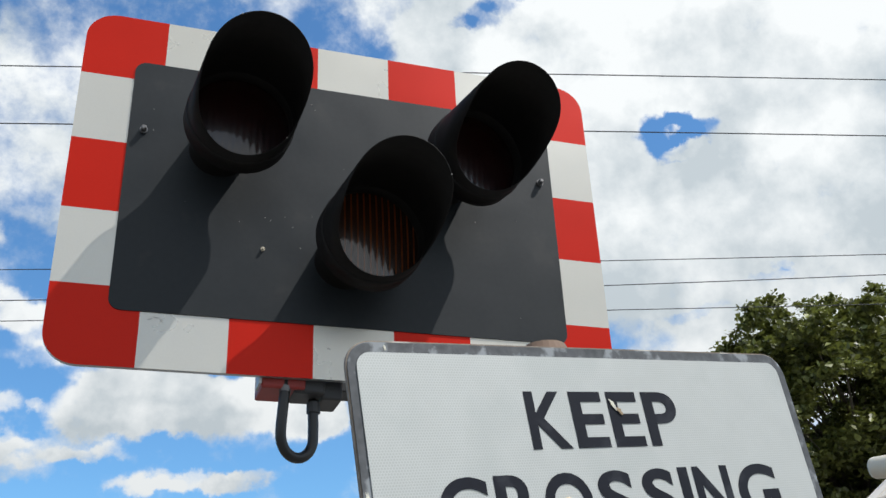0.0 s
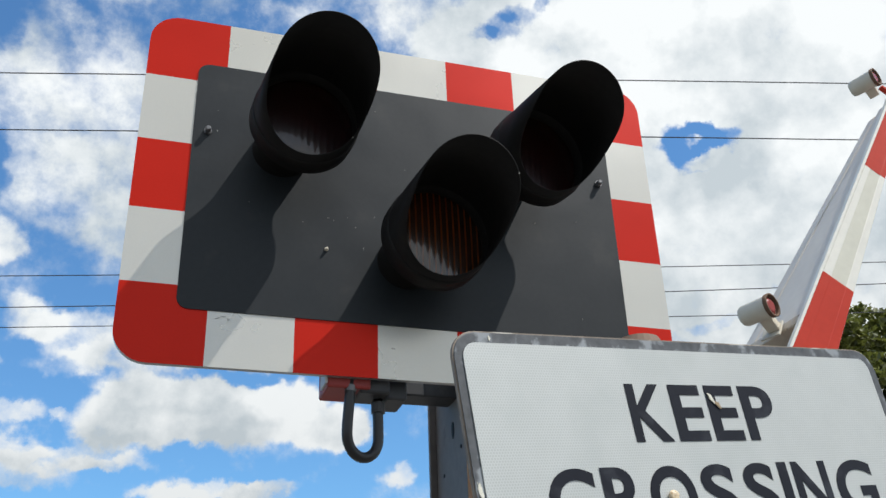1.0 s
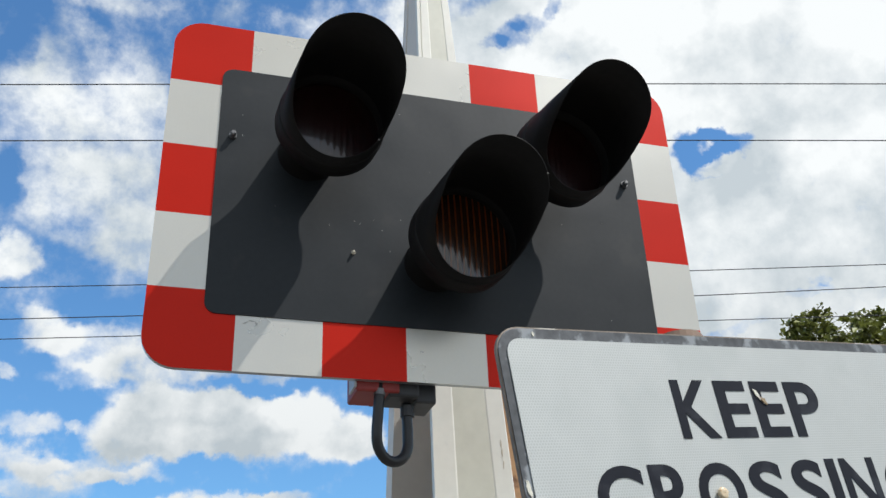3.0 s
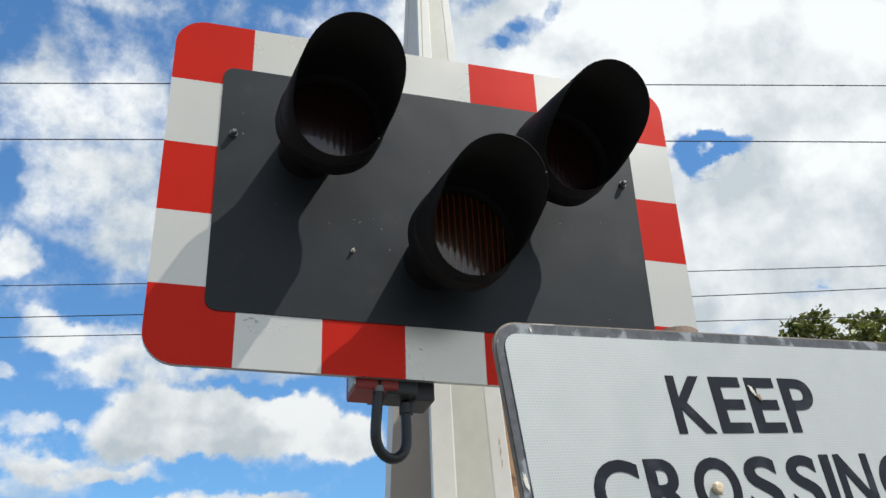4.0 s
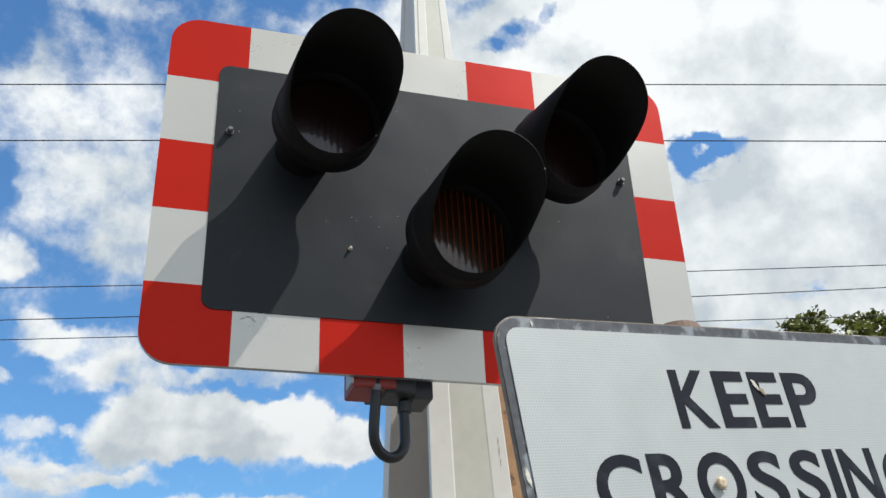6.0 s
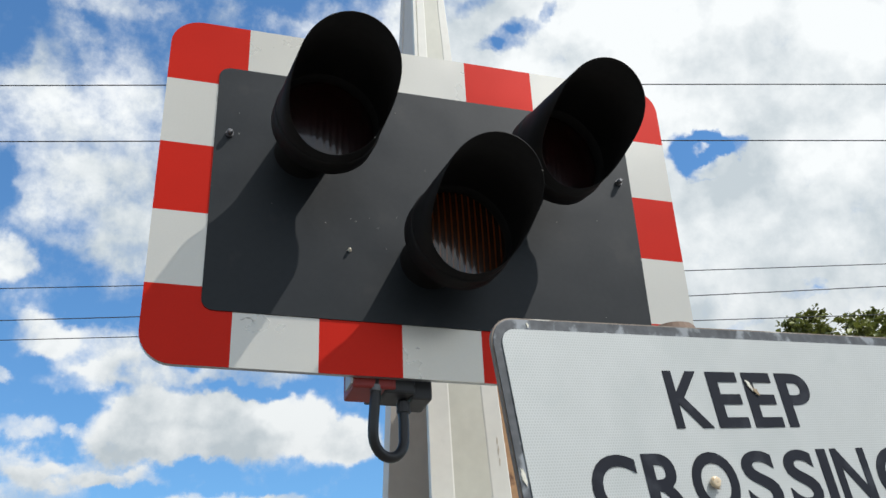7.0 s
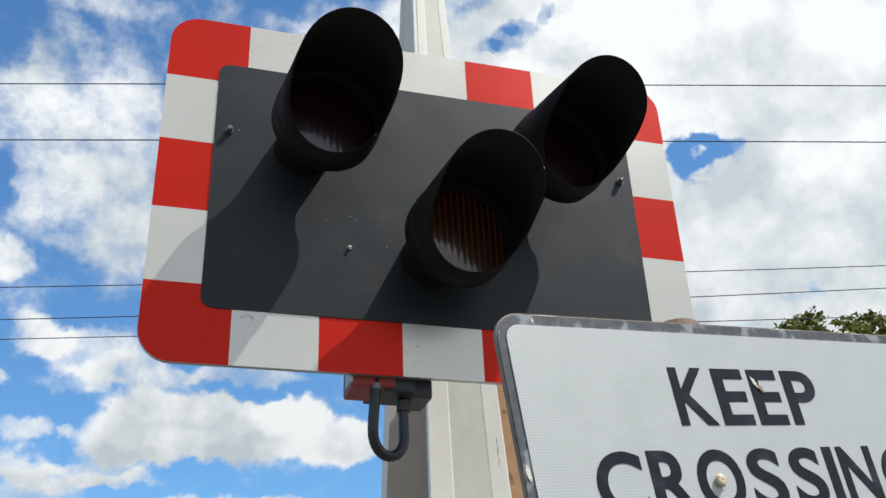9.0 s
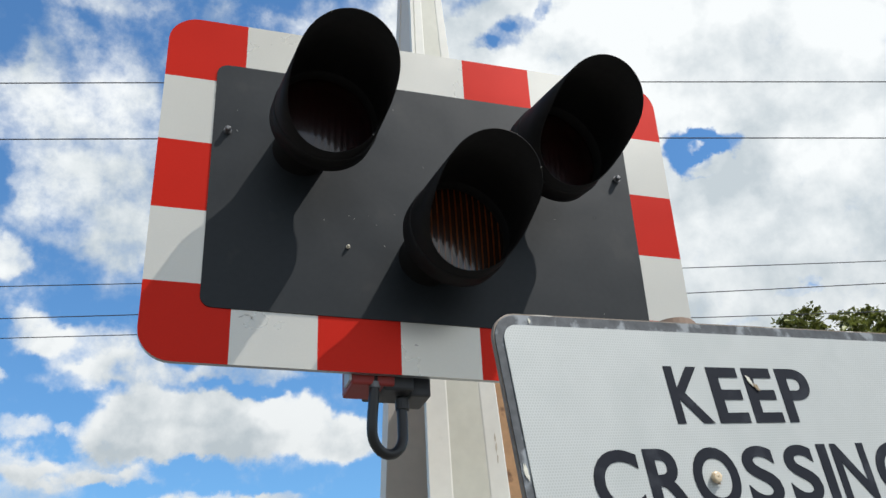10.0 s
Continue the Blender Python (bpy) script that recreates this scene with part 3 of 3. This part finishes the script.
LENS_SMALL = material("small_red_lens", (0.27, 0.045, 0.040), 0.25, 0.0, 0.05, 40, 0.0)
boom_lamp(1.945, 0.036, 0.05)
boom_lamp(2.925, 0.026, 0.03, 0.86)
bm = bmesh.new()
box(bm, 2.868, -0.004, -0.056, 2.878, 0.012, 0.006, 0.002)
tube(bm, [(2.873, -0.003, -0.046), (2.873, -0.010, -0.046)], 0.0065, 10)
part("lamp_arm", bm, BOOM_RED, BOOM, "red lamp arm at the tip")

bm = bmesh.new()
box(bm, -0.27, 0.54, 0.0, 0.20, 0.82, 0.95, 0.02)
MACHINE = part("barrier_machine", bm, BOX_GREY)
tagged(MACHINE, "grey steel barrier machine cabinet that carries the boom", "cabinet")
bm = bmesh.new()
tube(bm, [(PIVOT[0], 0.44, PIVOT[2]), (PIVOT[0], 1.12, PIVOT[2])], 0.035, 20)
part("pivot_shaft", bm, DARK_STEEL, MACHINE, "steel pivot shaft")


# ---- the sign on its own post ----
SIGN_AT = pose(-0.2157, -0.8156, 1.7513, -1.97, -6.41, 10.62)
SIGN = empty("warning_sign", SIGN_AT)
tagged(SIGN, "white reflective sign with black capital letters and a worn grey edge", "sign")
SIGN_H = 0.33


def sheet_material():
    """White sheeting with the fine honeycomb of its cells."""
    m = material("honeycomb_sheeting", (0.465, 0.485, 0.478), 0.5, 0.1, 0.05, 30, 0.0, (0.435, 0.458, 0.452), 0.52, 6)
    n, l = m.node_tree.nodes, m.node_tree.links
    b = n["Principled BSDF"]
    xyz = n.new("ShaderNodeSeparateXYZ")
    l.new(n.new("ShaderNodeTexCoord").outputs["Object"], xyz.inputs[0])
    total = None
    for turn in (30, 90, 150):
        k = 2 * math.pi / 0.0027
        u = wire_up(n, l, "ShaderNodeMath", (xyz.outputs[0], k * math.cos(radians(turn))), "MULTIPLY")
        v = wire_up(n, l, "ShaderNodeMath", (xyz.outputs[2], k * math.sin(radians(turn)), u), "MULTIPLY_ADD")
        w = wire_up(n, l, "ShaderNodeMath", (v,), "COSINE")
        total = w if total is None else wire_up(n, l, "ShaderNodeMath", (total, w), "ADD")
    edge = n.new("ShaderNodeMapRange")
    l.new(total, edge.inputs[0])
    edge.inputs[1].default_value, edge.inputs[2].default_value, edge.inputs[3].default_value, edge.inputs[4].default_value = -1.0, 1.5, 1.05, 0.85
    old = b.inputs["Base Color"].links[0].from_socket
    mul = n.new("ShaderNodeVectorMath")
    mul.operation = "SCALE"
    l.new(old, mul.inputs[0])
    l.new(edge.outputs[0], mul.inputs["Scale"])
    l.new(mul.outputs[0], b.inputs["Base Color"])
    return m


SHEET_SIGN = sheet_material()
part("edging", slab(bmesh.new(), rounded(0.0098, -SIGN_H, 0.6112, 0.0062, 0.026), 0.0, 0.004, 0.0008), SIGN_EDGE, SIGN, "worn dark grey metal edging")
SIGN_RIM = material("worn_sign_rim", (0.20, 0.16, 0.125), 0.6, 0.0, 0.4, 80, 0.2, (0.48, 0.45, 0.40), 0.56, 22)
part("rim", slab(bmesh.new(), rounded(0.0084, -SIGN_H - 0.0015, 0.6126, 0.0080, 0.028), 0.0012, 0.0055, 0.0006), SIGN_RIM, SIGN, "brown weathered rim round the sign")
E = 0.0125
part("face", slab(bmesh.new(), rounded(0.0190, E - SIGN_H, 0.5990, -0.0047, 0.016), -0.0012, -0.0002), SHEET_SIGN, SIGN, "white honeycomb reflective face")


def letter(ch, x0, x1, top, tall):
    """One bold capital, fitted between x0 and x1."""
    cu = bpy.data.curves.new("letter", "FONT")
    cu.body, cu.offset, cu.extrude, cu.resolution_u = ch, 0.022, 0.01, 6
    tmp = new("letter_curve", cu)
    bpy.context.view_layer.update()
    me = bpy.data.meshes.new_from_object(tmp.evaluated_get(bpy.context.evaluated_depsgraph_get()))
    bpy.data.objects.remove(tmp)
    xs, ys = [v.co.x for v in me.vertices], [v.co.y for v in me.vertices]
    ax, ay = (x1 - x0) / (max(xs) - min(xs)), tall / (max(ys) - min(ys))
    for v in me.vertices:
        v.co = Vector((x0 + (v.co.x - min(xs)) * ax, -0.0016 - 0.0003 * (1 if v.co.z > 0 else -1), top - tall + (v.co.y - min(ys)) * ay))
    me.materials.append(LETTER_BLACK)
    ob = new("letter", me)
    ob.parent = SIGN
    ob["label"] = "black capital letter " + ch


for ch, x0, x1 in (("K", 0.2050, 0.2552), ("E", 0.2628, 0.3060), ("E", 0.3138, 0.3558), ("P", 0.3640, 0.4112)):
    letter(ch, x0, x1, -0.0440, 0.0612)
for ch, x0, x1 in (("C", 0.0850, 0.1408), ("R", 0.1496, 0.2010), ("O", 0.2062, 0.2660), ("S", 0.2757, 0.3225), ("S", 0.3355, 0.3810), ("I", 0.3897, 0.4034), ("N", 0.4112, 0.4640), ("G", 0.4748, 0.5385)):
    letter(ch, x0, x1, -0.1300, 0.062)
foot = SIGN_AT @ Vector((0.2840, 0.05, 0.009))
bm = bmesh.new()
tube(bm, [(foot.x, foot.y, 0.0), (foot.x, foot.y, foot.z + 0.006), (foot.x, foot.y, foot.z + 0.018), (foot.x, foot.y, foot.z + 0.023)], [0.030, 0.030, 0.024, 0.010], 24)
tagged(part("sign_post", bm, WOOD), "tan round post behind the white sign", "post")


def blot(name, x, z, w, h, tilt, mat, label, seed, y=-0.0022):
    """A thin dried splash with an uneven outline."""
    rng = random.Random(seed)
    bm = bmesh.new()
    c, sn = math.cos(radians(tilt)), math.sin(radians(tilt))
    pts = []
    for k in range(22):
        t = 2 * math.pi * k / 22
        r = 1 + rng.uniform(-0.28, 0.28)
        u, v = w * r * math.cos(t), h * r * math.sin(t)
        pts.append((x + c * u - sn * v, z + sn * u + c * v))
    slab(bm, pts, y, y + 0.0008)
    part(name, bm, mat, SIGN, label)


DROPPING = material("dried_dropping", (0.62, 0.60, 0.52), 0.8, 0.0, 0.25, 200, 0.3)
DROPPING_BROWN = material("brown_dropping", (0.30, 0.22, 0.13), 0.8, 0.0, 0.25, 200, 0.3)
blot("dropping", 0.3205, -0.0590, 0.0022, 0.0070, 32, DROPPING, "pale dried bird dropping", 1, -0.0030)
blot("dropping", 0.3275, -0.0660, 0.0022, 0.0045, 42, DROPPING_BROWN, "brownish dried bird dropping", 2, -0.0034)
blot("paint_chip", 0.0142, -0.1470, 0.0022, 0.0075, 8, DROPPING, "pale bare chip in the edging", 3, -0.0008)
blot("paint_chip", 0.0520, 0.0005, 0.0014, 0.0022, 0, DROPPING, "pale bare chip in the edging", 4, -0.0008)


# ---- the snail on the sign ----
SHELL = material("pale_snail_shell", (0.62, 0.50, 0.34), 0.35, 0.0, 0.2, 300, 0.1, (0.42, 0.28, 0.15), 0.58, 260)
SNAIL = empty("snail", SIGN_AT @ pose(0.2319, -0.0024, -0.1618))
SNAIL.scale = (0.78, 0.78, 0.78)
tagged(SNAIL, "small snail with a pale shell resting on the white sign", "snail")
bm = bmesh.new()
coil, girth = [], []
for k in range(56):
    t = k / 55
    a, r = t * 2 * math.pi * 2.6, 0.0052 * (1 - t) ** 0.8 + 0.0002
    coil.append((r * math.cos(a), -0.0030 - 0.0030 * t, r * math.sin(a)))
    girth.append(0.0034 * (1 - t) ** 0.6 + 0.0004)
tube(bm, coil, girth, 12)
part("shell", bm, SHELL, SNAIL, "pale coiled shell", True)
bm = bmesh.new()
tube(bm, [(-0.004, -0.0008, -0.002), (0.002, -0.0012, -0.006), (0.007, -0.0008, -0.0075)], [0.0009, 0.0013, 0.0006], 10)
part("foot", bm, DROPPING_BROWN, SNAIL, "brown foot drawn in under the shell", True)


# ---- wires ----
WIRES = [
    ((-1.299, 2.124, 4.025), (2.592, 1.261, 4.072), -0.0018),
    ((-1.234, 2.036, 3.686), (2.545, 1.311, 3.782), -0.0023),
    ((-1.284, 2.943, 3.437), (3.007, 1.982, 3.530), 0.0098),
    ((-1.374, 3.637, 3.560), (3.404, 2.433, 3.650), 0.0179),
    ((-1.306, 3.344, 3.332), (3.100, 2.170, 3.335), 0.0047),
]
for a, b, sag in WIRES:
    a, b = Vector(a), Vector(b)
    bm = bmesh.new()
    tube(bm, [a.lerp(b, k / 8) - Vector((0, 0, 4 * sag * k / 8 * (1 - k / 8))) for k in range(-24, 33)], 0.0027 if a.z > 3.5 else 0.0023, 6)
    tagged(part("overhead_wire", bm, WIRE), "thin dark overhead wire against the sky", "wire", "overhead wires")


# ---- the tree ----
def tree(x, y):
    rng = random.Random(5)
    base = empty("tree", pose(x, y, 0))
    base.scale = (0.87, 0.87, 0.87)
    tagged(base, "broad-leaved tree in full summer leaf", "tree")
    bm = bmesh.new()
    tube(bm, [(0, 0, 0), (0.05, 0, 1.2), (0, 0.08, 2.6), (0.1, 0, 4.2), (0.05, 0.1, 6.2)], [0.30, 0.22, 0.19, 0.13, 0.05], 14)
    tips = []
    for i in range(300):
        # points through the outer crown, upper half fuller
        a, u = rng.uniform(0, 6.283), rng.uniform(-0.8, 1.0)
        k = rng.uniform(0.62, 1.0) * (1 + 0.10 * math.sin(3 * a + 4 * u) + 0.09 * math.sin(7 * a - 5 * u))
        flat = math.sqrt(1 - u * u)
        tips.append(Vector((3.65 * k * flat * math.cos(a), 3.3 * k * flat * math.sin(a), 5.45 + 3.2 * k * u)))
    for i in range(70):
        # the shaded heart of the crown
        a, u, k = rng.uniform(0, 6.283), rng.uniform(-0.8, 0.8), rng.uniform(0.15, 0.62)
        flat = math.sqrt(1 - u * u)
        tips.append(Vector((3.5 * k * flat * math.cos(a), 3.3 * k * flat * math.sin(a), 5.4 + 3.0 * k * u)))
    for i, q in enumerate(tips[:150]):
        p0 = Vector((0, 0, min(5.6, max(1.8, q.z - 0.5 * math.hypot(q.x, q.y) - 0.3))))
        mid = p0.lerp(q, 0.55) + Vector((rng.gauss(0, .15), rng.gauss(0, .15), rng.uniform(-.1, .25)))
        thick = 0.075 if i % 6 == 0 else 0.032
        tube(bm, [p0, p0.lerp(mid, 0.5), mid, q], [thick, thick * 0.8, thick * 0.5, 0.007], 6)
    part("trunk", bm, BARK, base, "grey-brown trunk and limbs")
    verts, faces = [], []
    for q in tips:
        size = rng.uniform(0.30, 0.62)
        sprigs = [Vector((rng.gauss(0, 1), rng.gauss(0, 1), rng.gauss(0.25, 0.8))).normalized() * size * rng.uniform(0.5, 1.0) for _ in range(22)]
        for _ in range(int(900 * size + 50)):
            spot = rng.choice(sprigs) + Vector((rng.gauss(0, 0.085), rng.gauss(0, 0.085), rng.gauss(0, 0.05)))
            c = q + Vector((spot.x, spot.y, spot.z * 0.8))
            r = rng.uniform(0.040, 0.078)
            turn = Euler((rng.gauss(0, 0.6), rng.gauss(0, 0.6), rng.uniform(0, 6.28))).to_matrix()
            i = len(verts)
            for lx, ly, lz in ((-r, 0, 0), (-.2 * r, -.75 * r, .12 * r), (r, 0, -.2 * r), (-.2 * r, .75 * r, .12 * r)):
                verts.append(c + turn @ Vector((lx, ly, lz)))
            faces.append((i, i + 1, i + 2, i + 3))
    me = bpy.data.meshes.new("crown")
    me.from_pydata([tuple(v) for v in verts], [], faces)
    me.materials.append(LEAF)
    crown = new("crown", me)
    crown.parent = base
    tagged(crown, "dense green crown of many small leaves", kind="stuff")


tree(10.95, 10.78)


# ---- what moves ----
def motions():
    walk(BOOM, [(t, pose(*PIVOT, 0, -a, 0)) for t, a in LIFT])


motions()
